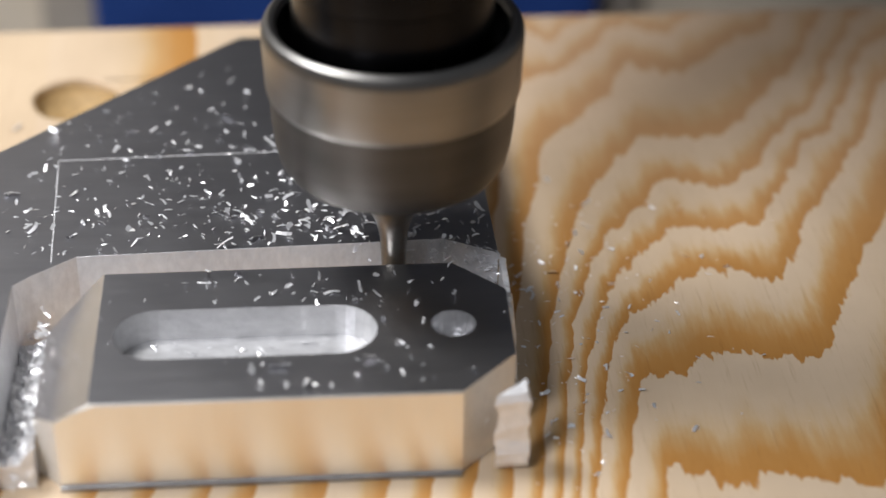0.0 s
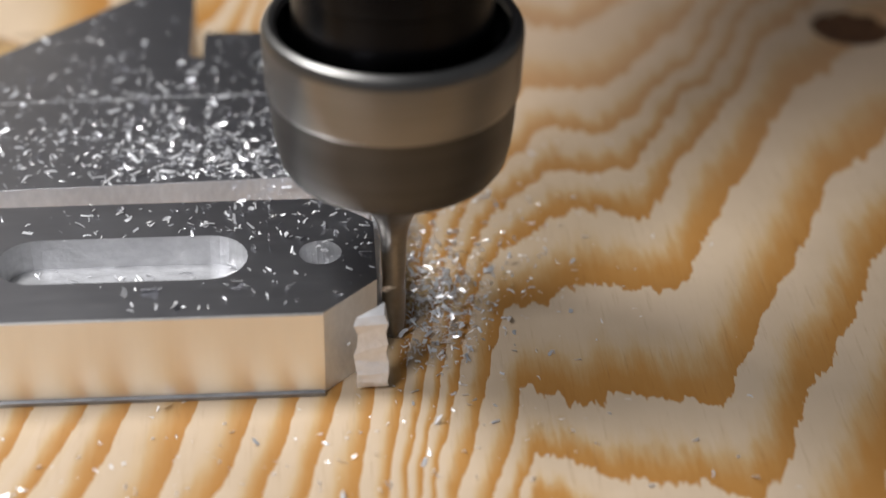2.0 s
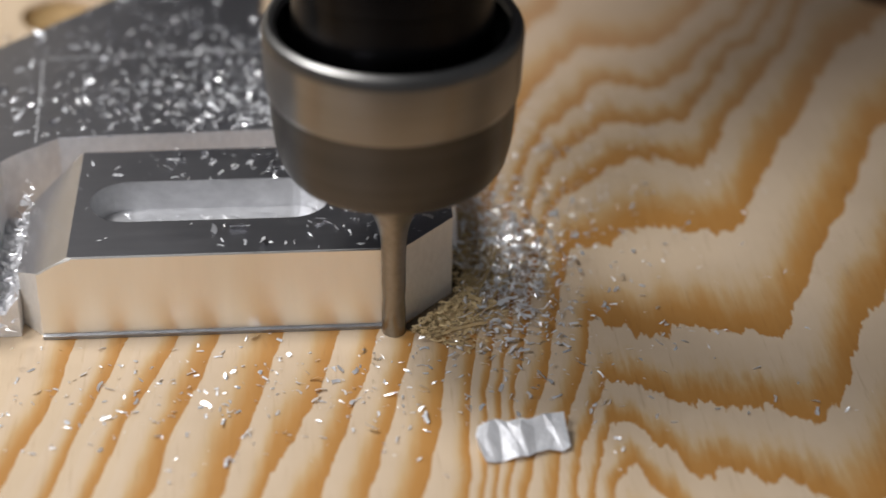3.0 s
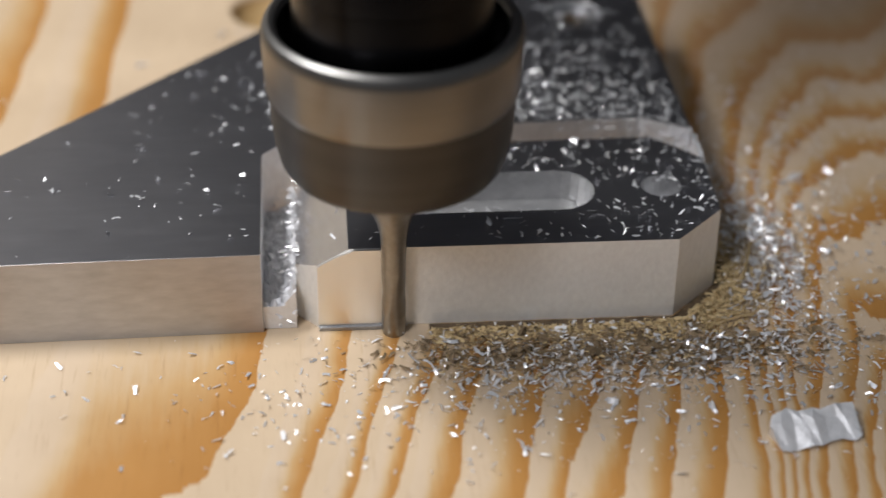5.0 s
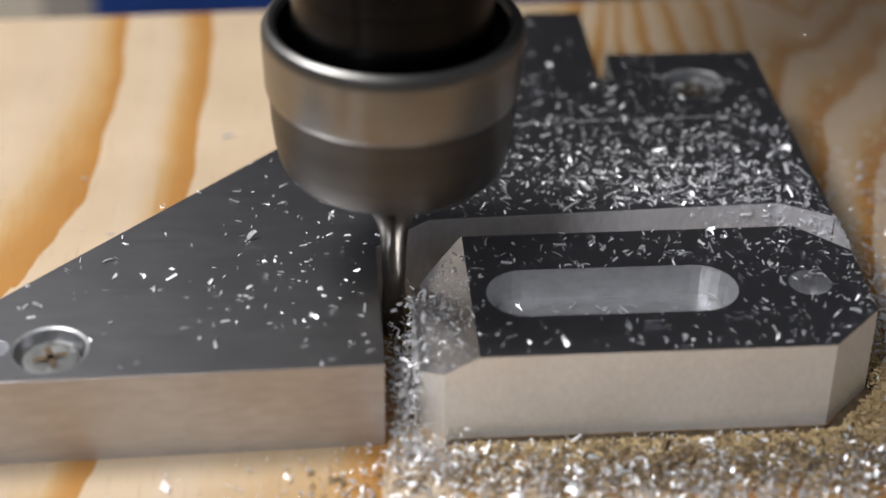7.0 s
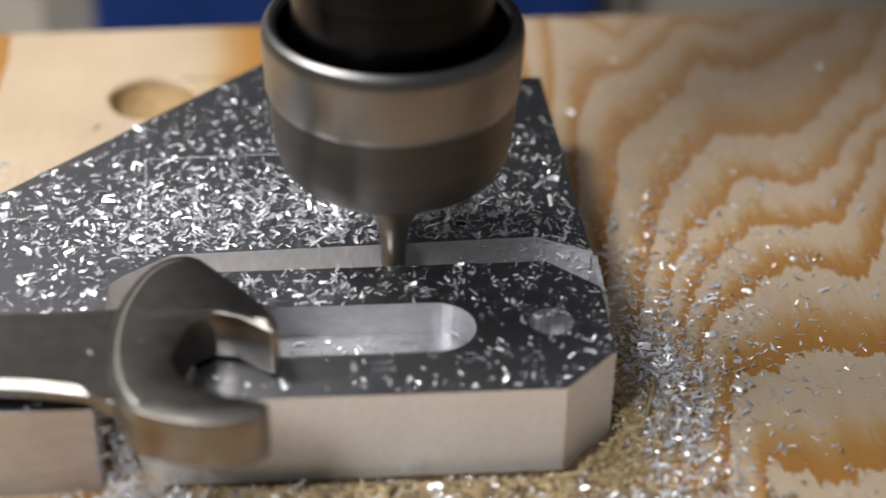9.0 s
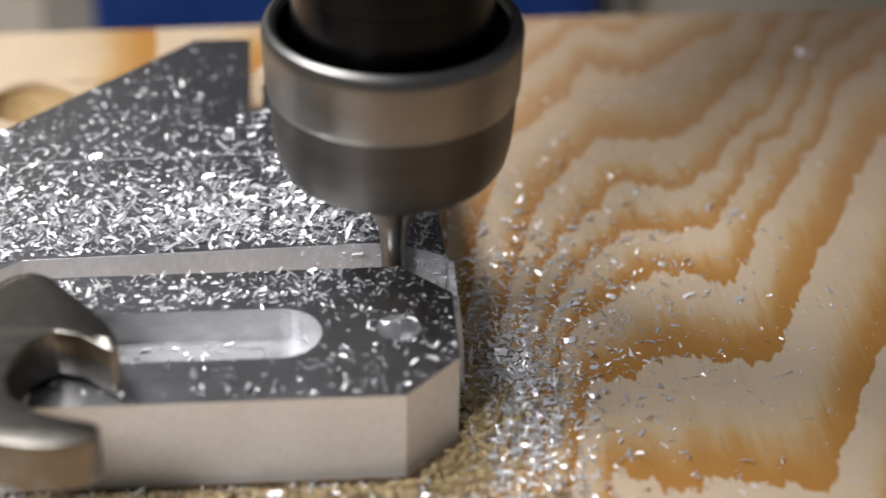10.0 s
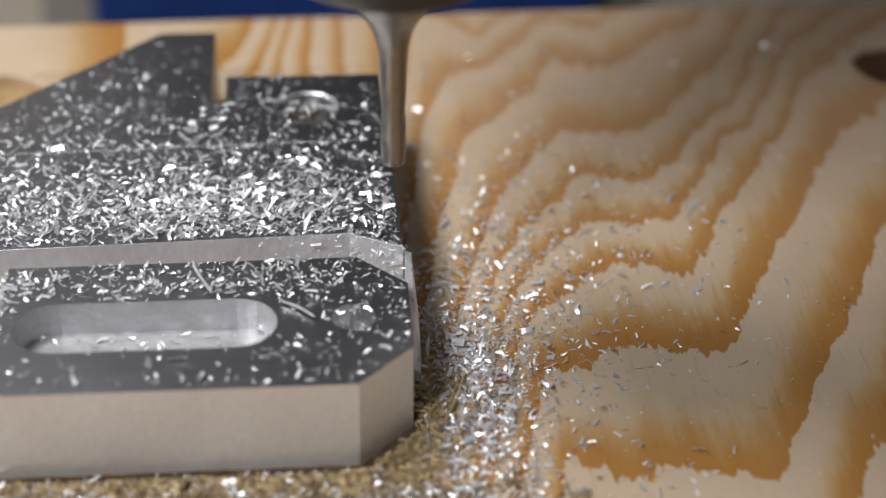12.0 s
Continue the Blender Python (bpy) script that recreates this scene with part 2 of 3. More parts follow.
def lathe(name, profile, mats, n=64, centre=(0, 0), parent=None, label="", slots=None, caps=True):
    """A turned body from (radius, height) pairs."""
    verts, faces, index = [], [], []
    for r, z in profile:
        for i in range(n):
            a = 2 * math.pi * i / n
            verts.append((centre[0] + r * math.cos(a), centre[1] + r * math.sin(a), z))
    for k in range(len(profile) - 1):
        for i in range(n):
            j = (i + 1) % n
            faces.append((k * n + i, k * n + j, (k + 1) * n + j, (k + 1) * n + i))
            index.append(slots[k] if slots else 0)
    if caps:
        faces += [tuple(reversed(range(n))), tuple(range((len(profile) - 1) * n, len(profile) * n))]
        index += [slots[0] if slots else 0, slots[-1] if slots else 0]
    ob = mesh_ob(name, verts, faces, mats, parent, label, index, smooth=True)
    bm = bmesh.new()
    bm.from_mesh(ob.data)
    for e in bm.edges:
        e.smooth = e.calc_face_angle(0) < radians(28)
    bm.to_mesh(ob.data)
    bm.free()
    return ob


RIDERS = []  # (object, lift) that go with the table


def rides(ob, lift=None):
    RIDERS.append((ob, lift))
    return ob


# ---- setting: the machine and the room behind it ----
def box(name, x0, x1, y0, y1, z0, z1, mat, parent=None, label=""):
    v = [(x, y, z) for z in (z0, z1) for y in (y0, y1) for x in (x0, x1)]
    f = [(0, 1, 3, 2), (4, 5, 7, 6), (0, 1, 5, 4), (2, 3, 7, 6), (0, 2, 6, 4), (1, 3, 7, 5)]
    return mesh_ob(name, v, f, mat, parent, label)


# out-of-view dark wall, added for the plate's top to reflect
tagged(box("wall_back", -700, 700, 620, 660, -200, 760, WALL), "unseen dark wall behind the machine, added to darken plate reflections", "wall", kind="structure")
# out-of-view lighter panel, added to brighten the plate's left by reflection
tagged(box("reflector_panel", -700, -62, 596, 619, -160, 760, PANEL), "unseen grey panel added to lighten reflections in the plate", "wall", kind="structure")
tagged(bevel(box("tool_cabinet", -52, 72, 415, 520, -160, -20, BLUE), 2), "blue enamelled cabinet behind the milling machine", "cabinet")
tagged(bevel(box("machine_post", -66, -52.5, 424, 500, -160, -10, GREY), 1.5), "grey steel post beside the blue cabinet", "post")
tagged(bevel(box("machine_post", 72.5, 83, 424, 500, -160, -10, GREY), 1.5), "grey steel post beside the blue cabinet", "post")
# left panel's upper and outer parts are unseen, added to brighten the bevel
tagged(box("side_panel", -340, -66.5, 430, 445, -160, 95, CREAM), "cream painted side panel of the machine", "panel")
tagged(box("side_panel", 83.5, 210, 430, 445, -160, -10, CREAM), "cream painted side panel of the machine", "panel")
tagged(box("floor", -700, 700, -350, 619, -200, -161, IRON), "grey steel bench under the machine", "bench", kind="structure")
rides(tagged(bevel(box("machine_table", -230, 190, 60, 286, -60, -18.2, IRON), 2), "grey cast-iron milling machine table", "machine table"))


# ---- the board ----
THICK = 12.44
FRONT = 172.7


def wooden_board():
    outline = [(-210, 78), (170, 78), (170, 297.6), (60, 296.6), (0, 295.6), (-32, 295.0), (-210, 290.5)]
    verts, faces, index = slab(outline, -18, 0, [ring(-38.0, 269.8, 6.8, 28, 0.15), ring(111.5, 272.5, 7.0, 28, 0.15)])
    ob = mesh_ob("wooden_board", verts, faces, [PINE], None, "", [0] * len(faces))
    bevel(ob, 0.6)
    return tagged(ob, "pine plywood board with orange grain, drilled through, clamped as a bed", "board")


BOARD = rides(wooden_board())
# sunken plug whose dark colour stands in for the hole's unlit depth
hole_plug = [(111.5 + 6.9 * math.cos(a), 272.5 + 6.9 * math.sin(a), -0.5 - 0.4 * (i % 3)) for i, a in enumerate(2 * math.pi * k / 26 for k in range(26))] + [(112.5, 272.0, -2.6)]
mesh_ob("hole_plug", hole_plug, [(k, (k + 1) % 26, 26) for k in range(26)], HOLE_DARK, BOARD, "dark brown plug painted for the inside of the drilled hole", smooth=True)


bore = [(-38.0 + r * math.cos(a), 269.8 + r * math.sin(a), z) for r, z in ((6.85, -0.9), (6.2, -3.2), (0.4, -3.9)) for a in (2 * math.pi * k / 28 for k in range(28))]
faces = [(28 * j + k, 28 * j + (k + 1) % 28, 28 * j + 28 + (k + 1) % 28, 28 * j + 28 + k) for j in range(2) for k in range(28)] + [tuple(range(56, 84))]
mesh_ob("bore", bore, faces, BORE, BOARD, "shallow drilled hole, golden brown inside", smooth=True)


# ---- the stock plate ----
def stock_plate():
    outline = [(-103.5, 171.2), (-38.5, 172.5), (-38.5, 198.0), (-36.4, 200.2), (-31.0, 204.3), (17.0, 206.0), (23.9, 202.2),
               (22.9, 250.5), (-0.3, 250.6), (-0.3, 242.5), (-2.4, 242.5), (-2.4, 265.5), (-11.0, 265.6)]
    holes = [ring(11.7, 240.5, 4.75, 30), ring(-78.8, 177.9, 4.75, 30), ring(-85.4, 178.4, 1.7, 16)]
    verts, faces, index = slab(outline, 0.02, THICK, holes)
    sides = [k for k in range(len(faces)) if index[k] == 1]
    for k in sides[1:7]:
        index[k] = 2
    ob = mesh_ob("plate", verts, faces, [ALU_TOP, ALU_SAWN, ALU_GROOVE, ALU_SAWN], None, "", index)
    bevel(ob, 0.22, 2)
    return tagged(ob, "dark grey aluminium plate screwed to the wooden board", "metal plate")


PLATE = rides(stock_plate())


def scribe(x0, y0, x1, y1, width=0.1):
    a = math.atan2(y1 - y0, x1 - x0) + math.pi / 2
    dx, dy = width * math.cos(a), width * math.sin(a)
    v = [(x0 - dx, y0 - dy, THICK + 0.006), (x1 - dx, y1 - dy, THICK + 0.006), (x1 + dx, y1 + dy, THICK + 0.006), (x0 + dx, y0 + dy, THICK + 0.006)]
    mesh_ob("scribed_line", v, [(0, 1, 2, 3)], ALU_ROUGH, PLATE, "bright scratched line")


scribe(-35.6, 228.9, 20.0, 230.6)
scribe(-35.6, 228.9, -34.1, 203.0, 0.07)


def wood_screw(cx, cy):
    """A countersunk screw whose head lies a little below the plate's face."""
    z = THICK
    thing = new("wood_screw")
    head = lathe("head", [(1.0, z - 5.5), (3.5, z - 1.9), (3.6, z - 1.5), (3.35, z - 1.25), (2.2, z - 1.15), (0.8, z - 1.4)], ZINC, 28, (cx, cy), thing)
    # flat dark cross painted for the shade inside the drive recess
    verts, faces = [], []
    for turn in (0.3, 0.3 + math.pi / 2):
        c, s = math.cos(turn), math.sin(turn)
        b = len(verts)
        for u, w in ((-2.1, -0.4), (2.1, -0.4), (2.1, 0.4), (-2.1, 0.4)):
            verts.append((cx + c * u - s * w, cy + s * u + c * w, z - 1.08))
        faces.append((b, b + 1, b + 2, b + 3))
    mesh_ob("cross_recess", verts, faces, RECESS_SHADE, thing, "cross-shaped drive recess, its shade painted as a flat cross")
    lathe("countersink", [(3.2, z - 2.3), (3.62, z - 1.7), (4.3, z - 0.5), (4.4, z - 0.2), (4.74, z + 0.03), (4.74, z - 0.4)], [SINK, ALU_POCKET], 40, (cx, cy), thing, "bright countersunk rim", [0, 0, 0, 1, 1], caps=False)
    return rides(tagged(thing, "zinc countersunk wood screw set into the plate", "screw", "screws holding the plate"))


for cx, cy in ((11.7, 240.5), (-78.8, 177.9)):
    wood_screw(cx, cy)


# ---- the part that is being cut out ----
SLOPE_X = -27.0


def top_z(x):
    return THICK - max(0.0, SLOPE_X - x) * 0.58


def workpiece():
    fy = FRONT + 0.5
    right = [(17.0, fy), (23.9, 180.2), (24.0, 193.9), (17.6, 200.2)]
    left = [(-27.0, 200.0), (-27.6, 199.7), (-34.0, 193.2), (-34.0, 176.2), (-31.2, fy), (-27.0, fy)]
    outline = right + left
    verts, faces, index = [], [], []
    n = len(outline)
    verts += [(x, y, top_z(x)) for x, y in outline] + [(x, y, 0.05) for x, y in outline]
    for i in range(n):
        j = (i + 1) % n
        faces.append((i, j, n + j, n + i))
        index.append(1)
    faces.append(tuple(range(n, 2 * n)))
    index.append(1)
    faces.append((4, 5, 6, 7, 8, 9))
    index.append(2)
    # slot and blind hole in the top face
    r, y0, xa, xb = 5.15, 186.5, -25.0 + 5.15, 7.4 - 5.15
    slot = [(xb + r * math.cos(a), y0 + r * math.sin(a)) for a in (math.pi * (i / 12 - 0.5) for i in range(13))]
    slot += [(xa - r * math.cos(a), y0 - r * math.sin(a)) for a in (math.pi * (i / 12 - 0.5) for i in range(13))]
    hole = ring(16.8, 186.8, 2.8, 22)
    face = [outline[k] for k in (0, 1, 2, 3, 4, 9)]
    loops = [face, slot, hole]
    flat = [p for loop in loops for p in loop]
    b = len(verts)
    verts += [(x, y, THICK) for x, y in flat]
    for t in geometry.tessellate_polygon([[Vector((p[0], p[1], 0)) for p in loop] for loop in loops]):
        faces.append(tuple(b + i for i in t))
        index.append(0)
    start = b + len(face)
    for loop, depth, lip in ((slot, 4.3, 0.9), (hole, 4.0, 0.12)):
        c = len(loop)
        mx, my = sum(p[0] for p in loop) / c, sum(p[1] for p in loop) / c
        low = len(verts)
        for x, y in loop:
            k = 1 - lip / max(1.0, math.hypot(x - mx, y - my)) if c < 24 else 1.0
            if c >= 24:
                ax = min(max(x, xa), xb)
                x, y = ax + (x - ax) * 0.93, y0 + (y - y0) * 0.93
            else:
                x, y = mx + (x - mx) * k, my + (y - my) * k
            verts.append((x, y, THICK - depth))
        for i in range(c):
            j = (i + 1) % c
            faces.append((start + i, start + j, low + j, low + i))
            index.append(3)
        faces.append(tuple(low + i for i in range(c)))
        index.append(3)
        start += c
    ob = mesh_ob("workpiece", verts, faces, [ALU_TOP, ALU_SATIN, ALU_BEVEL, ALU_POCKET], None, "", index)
    return tagged(ob, "chamfered aluminium part with a slot, being cut from the plate", "metal part")


PART = rides(workpiece())


def fin():
    """A thin ragged wall of metal left standing along the back of the cut."""
    rng = random.Random(8)
    v, f, rows = [], [], 26
    for i in range(rows):
        y = 189.0 + i * (202.4 - 189.0) / (rows - 1)
        top = min(1.0, 0.25 + 0.12 * i) * 11.6 + rng.uniform(-0.7, 0.5)
        w = rng.uniform(-0.15, 0.25)
        for x, z in ((24.06, 0.1), (24.06, top), (24.7 + w, top - 0.3), (25.2 + w, top * 0.6), (25.6 + w, 0.1)):
            v.append((x, y, z))
    for i in range(rows - 1):
        for k in range(5):
            a, b = i * 5 + k, i * 5 + (k + 1) % 5
            f.append((a, b, b + 5, a + 5))
    f += [(0, 1, 2, 3, 4), tuple((rows - 1) * 5 + k for k in (4, 3, 2, 1, 0))]
    return tagged(mesh_ob("leftover_fin", v, f, ALU_ROUGH), "thin torn aluminium fin beside the part", "metal offcut")


rides(fin())

# the polished skin of the front face, which the cutter takes off strip by strip
SKINS = []
for k in range(20):
    xa = -31.1 + k * 2.4
    xb = xa + 2.4
    za, zb = top_z(xa) - 0.02, top_z(xb) - 0.02
    y0, y1 = FRONT, FRONT + 0.49
    v = [(xa, y0, 0.1), (xb, y0, 0.1), (xb, y1, 0.1), (xa, y1, 0.1), (xa, y0, za), (xb, y0, zb), (xb, y1, zb), (xa, y1, za)]
    f = [(0, 1, 2, 3), (4, 5, 6, 7), (0, 1, 5, 4), (1, 2, 6, 5), (2, 3, 7, 6), (3, 0, 4, 7)]
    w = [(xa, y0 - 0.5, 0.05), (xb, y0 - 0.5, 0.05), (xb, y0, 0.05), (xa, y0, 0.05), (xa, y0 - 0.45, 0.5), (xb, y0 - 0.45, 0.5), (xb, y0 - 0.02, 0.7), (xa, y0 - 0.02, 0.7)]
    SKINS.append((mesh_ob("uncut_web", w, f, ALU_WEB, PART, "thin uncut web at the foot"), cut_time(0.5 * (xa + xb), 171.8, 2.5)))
    SKINS.append((mesh_ob("face_skin", v, f, ALU_MIRROR, PART, "polished skin of the front face"), cut_time(0.5 * (xa + xb), 171.8, 2.5)))


# the floor of the side groove, still uncut at first
for k in range(5):
    ya = 173.2 + k * 5.0
    yb = ya + 5.0
    rng = random.Random(k)
    v, f, m = [], [], 12
    for i in range(m):
        for j in range(m):
            v.append((-38.45 + 4.4 * i / (m - 1), ya + (yb - ya) * j / (m - 1), 3.6 + rng.uniform(-0.9, 0.9) * (0 < j < m - 1) - 0.9 * k / 5 + max(0, i - 6) * 0.5))
    for i in range(m - 1):
        for j in range(m - 1):
            a = i * m + j
            f.append((a, a + 1, a + m + 1, a + m))
    b = len(v)
    v += [(x, y, 0.06) for x in (-38.45, -34.05) for y in (ya, yb)]
    f += [(b, b + 1, b + 3, b + 2), (*range(m), b + 1, b), (*range(m * m - m, m * m), b + 3, b + 2), (*range(0, m * m, m), b + 2, b), (*range(m - 1, m * m, m), b + 3, b + 1)]
    SKINS.append((mesh_ob("uncut_web", v, f, ALU_ROUGH, PART, "torn uncut floor of the groove"), cut_time(-36.4, 0.5 * (ya + yb), 5.5)))


# ---- the corner offcut ----
def offcut():
    rng = random.Random(5)
    v = []
    levels = 9
    for i in range(levels):
        z = -5.7 + 11.4 * i / (levels - 1)
        for x, y in ((-2.0, -1.3), (1.9, -1.3), (1.9, 2.0), (0.6, 1.0)):
            v.append((x + rng.uniform(-0.32, 0.3), y + rng.uniform(-0.32, 0.3), z + rng.uniform(-0.4, 0.4)))
    f = [(3, 2, 1, 0), tuple((levels - 1) * 4 + k for k in range(4))]
    for i in range(levels - 1):
        for k in range(4):
            a, b = i * 4 + k, i * 4 + (k + 1) % 4
            f.append((a, b, b + 4, a + 4))
    return tagged(mesh_ob("offcut", v, f, ALU_ROUGH), "small torn aluminium corner offcut beside the cut", "metal offcut")


OFFCUT = offcut()


def offcut_pose(t):
    stand = pose(22.9 * MM, 174.1 * MM, 6.1 * MM)
    lie = pose(30.2 * MM, 146.3 * MM, 1.4 * MM, 90, 10, 101)
    a, b = 2.5, 2.7
    u = min(max((t - a) / (b - a), 0), 1)
    if u == 0:
        return stand
    if u == 1:
        return lie
    q = stand.to_quaternion().slerp(lie.to_quaternion(), u)
    p = stand.translation.lerp(lie.translation, u) + Vector((0, 0, 0.006 * math.sin(math.pi * u)))
    return Matrix.LocRotScale(p, q, None)


rides(OFFCUT, offcut_pose)


# ---- the spindle ----
def spindle():
    thing = new("spindle")
    thing.location = (AXIS[0] * MM, AXIS[1] * MM, 0)
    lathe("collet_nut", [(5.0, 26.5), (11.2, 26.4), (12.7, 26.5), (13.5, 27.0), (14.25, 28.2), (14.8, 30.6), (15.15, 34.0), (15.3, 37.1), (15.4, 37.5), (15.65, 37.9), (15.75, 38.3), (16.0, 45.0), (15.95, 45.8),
                         (15.65, 46.4), (15.1, 46.75), (14.5, 46.6), (14.1, 46.0), (13.95, 42.0), (12.0, 42.0)], [STEEL, STEEL_DARK_REFLECT, BLACK, RIM], 96, (0, 0), thing,
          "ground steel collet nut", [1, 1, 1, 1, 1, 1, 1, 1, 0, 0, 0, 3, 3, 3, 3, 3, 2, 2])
    lathe("shaft", [(12.3, 42.2), (12.3, 52.0), (12.7, 52.4), (12.7, 130.0)], BLACK, 64, (0, 0), thing, "black oxidised spindle shaft")
    lathe("collet", [(1.601, 11.0), (1.64, 12.5), (1.72, 14.2), (1.87, 15.8), (2.15, 17.2), (2.65, 18.6), (3.4, 19.9), (4.4, 21.2), (5.3, 23.2), (5.6, 26.9), (5.6, 30.0)], CARBIDE, 48, (0, 0), thing, "dull steel collet")
    return tagged(thing, "steel milling spindle with a collet nut above the plate", "spindle")


SPINDLE = spindle()
# out-of-view block that keeps lamp light off the board's right back
HEAD = tagged(new("shading_head"), "unseen cast-iron milling machine head, placed to shade the board", "machine head")
bevel(box("head_casting", -34, 48, 240, 392, 130, 330, IRON, HEAD), 8, 4)
bevel(box("collar", -8, 28, 186, 242, 128, 170, IRON, HEAD), 3, 2)
bevel(box("arm", -24, 38, 390, 619, 220, 310, IRON, HEAD, "added arm that holds the unseen head to the wall"), 6, 2)


def cutter():
    """An end mill: plain shank above, two helical flutes below."""
    verts, faces = [], []
    n, rows = 24, 60
    for k in range(rows + 1):
        z = -0.35 + 25.6 * k / rows
        flute = max(0.0, min(1.0, (13.0 - z) / 3.0))
        base = 1.6 if z < 21.0 else 1.6 + 0.75 * ((z - 21.0) / 4.2) ** 2
        turn = z * 0.42
        for i in range(n):
            a = 2 * math.pi * i / n
            dent = max(0.0, math.cos(2 * (a - turn))) ** 0.8
            r = base * (1 - 0.07 * flute * dent)
            verts.append((r * math.cos(a), r * math.sin(a), z))
    for k in range(rows):
        for i in range(n):
            j = (i + 1) % n
            faces.append((k * n + i, k * n + j, (k + 1) * n + j, (k + 1) * n + i))
    faces += [tuple(reversed(range(n))), tuple(range(rows * n, rows * n + n))]
    return mesh_ob("end_mill", verts, faces, CARBIDE, SPINDLE, "slim carbide end mill", smooth=True)


CUTTER = cutter()


# ---- swarf ----
def inside(p, poly):
    x, y = p
    hit = False
    for i in range(len(poly)):
        (x0, y0), (x1, y1) = poly[i - 1], poly[i]
        if (y0 > y) != (y1 > y) and x < (x1 - x0) * (y - y0) / (y1 - y0) + x0:
            hit = not hit
    return hit


STOCK = [(-103, 171.5), (-38.8, 172.8), (-38.8, 198.2), (-31.2, 204.7), (17.0, 206.4), (23.4, 202.8), (22.5, 250.2), (-0.6, 250.3), (-0.6, 242.2), (-2.8, 242.2), (-2.8, 265.2), (-11, 265.2)]
BLANK = [(16.9, 173.6), (23.5, 180.5), (23.6, 193.6), (17.4, 199.8), (-27, 199.6), (-33.5, 193), (-33.5, 176.5), (-31, 173.6)]


def support(x, y):
    """What a chip that falls here lies on: its height, or None where it would slip away."""
    if inside((x, y), STOCK):
        return THICK
    if inside((x, y), BLANK):
        if abs(y - 186.5) < 5.3 and -25 < x < 7.5:
            return THICK - 4.3 if abs(y - 186.5) < 4.0 and -23 < x < 5.5 else None
        return top_z(x)
    if -39 < x < 24.6 and 172 < y < 206:
        return None if y < 200 and x > -34 else 0.3
    if math.hypot(x + 38, y - 269.8) < 7 or math.hypot(x - 111.5, y - 272.5) < 7 or y > 294:
        return None
    return 0.0


def flakes(name, places, mat, size, rng, heap=0.0, curl=0.5, slim=0.0):
    """Torn flat flakes and curled slivers lying at the places given; slim: slivers alone, of that width to length."""
    verts, faces = [], []
    for x, y, z in places:
        a = rng.uniform(0, 6.283)
        c, s = math.cos(a), math.sin(a)
        lift = z + 0.05 + abs(rng.gauss(0, heap))
        b = len(verts)
        if slim or rng.random() < 0.52:
            length = rng.uniform(*size) * rng.choice((0.6, 0.85, 0.9, 1.4))
            width = length * (slim or 0.26) * rng.uniform(0.6, 1.5)
            tilt, side, bend = rng.gauss(0, 0.2), rng.gauss(0, 0.5), rng.uniform(-curl, curl)
            up = lift + abs(tilt) * length * 0.5 + abs(side) * width * 0.5
            for k in (-1, -0.3, 0.35, 1):
                u, arch = k * length * 0.5, (1 - k * k) * bend * length * 0.35
                w0 = width * 0.5 * rng.uniform(0.6, 1.15)
                for w in (-w0, w0):
                    sx, sy = u, w + arch
                    verts.append((x + c * sx - s * sy, y + s * sx + c * sy, up + tilt * u + side * w + abs(arch) * 0.4))
            for k in range(3):
                faces.append((b + 2 * k, b + 2 * k + 1, b + 2 * k + 3, b + 2 * k + 2))
        else:
            r0 = 0.5 * rng.uniform(*size) * rng.choice((0.4, 0.6, 0.75, 0.9, 1.1))
            squash, tx, ty = rng.uniform(0.22, 0.62), rng.gauss(0, 0.32 + 0.5 * min(heap, 0.6)), rng.gauss(0, 0.32 + 0.5 * min(heap, 0.6))
            n = rng.randint(3, 6)
            up = lift + (abs(tx) + abs(ty)) * r0 * 0.6
            verts.append((x, y, up + rng.uniform(-0.1, 0.25) * r0))
            for i in range(n):
                q = 6.283 * (i + rng.uniform(-0.3, 0.3)) / n
                r = r0 * rng.uniform(0.55, 1.4)
                sx, sy = r * math.cos(q), r * math.sin(q) * squash
                verts.append((x + c * sx - s * sy, y + s * sx + c * sy, up + tx * sx + ty * sy + rng.uniform(-0.08, 0.08) * r0))
            for i in range(n):
                faces.append((b, b + 1 + i, b + 1 + (i + 1) % n))
    me = bpy.data.meshes.new(name)
    me.from_pydata([(v[0] * MM, v[1] * MM, v[2] * MM) for v in verts], [], faces)
    me.materials.append(mat)
    return new(name, me)


def scatter(rng, n, mean, spread, keep=None):
    out = []
    tries = 0
    while len(out) < n and tries < n * 12:
        tries += 1
        x, y = rng.gauss(mean[0], spread[0]), rng.gauss(mean[1], spread[1])
        z = support(x, y)
        if z is not None and (keep is None or keep(x, y)):
            out.append((x, y, z))
    return out


def comes_up(t0, depth=3.2, rise=0.15):
    """Swarf that gathers at t0: it works up out of the cut to lie on top."""
    return lambda t: pose(0, 0, -depth * MM * (1 - min(max((t - t0) / rise, 0), 1)))


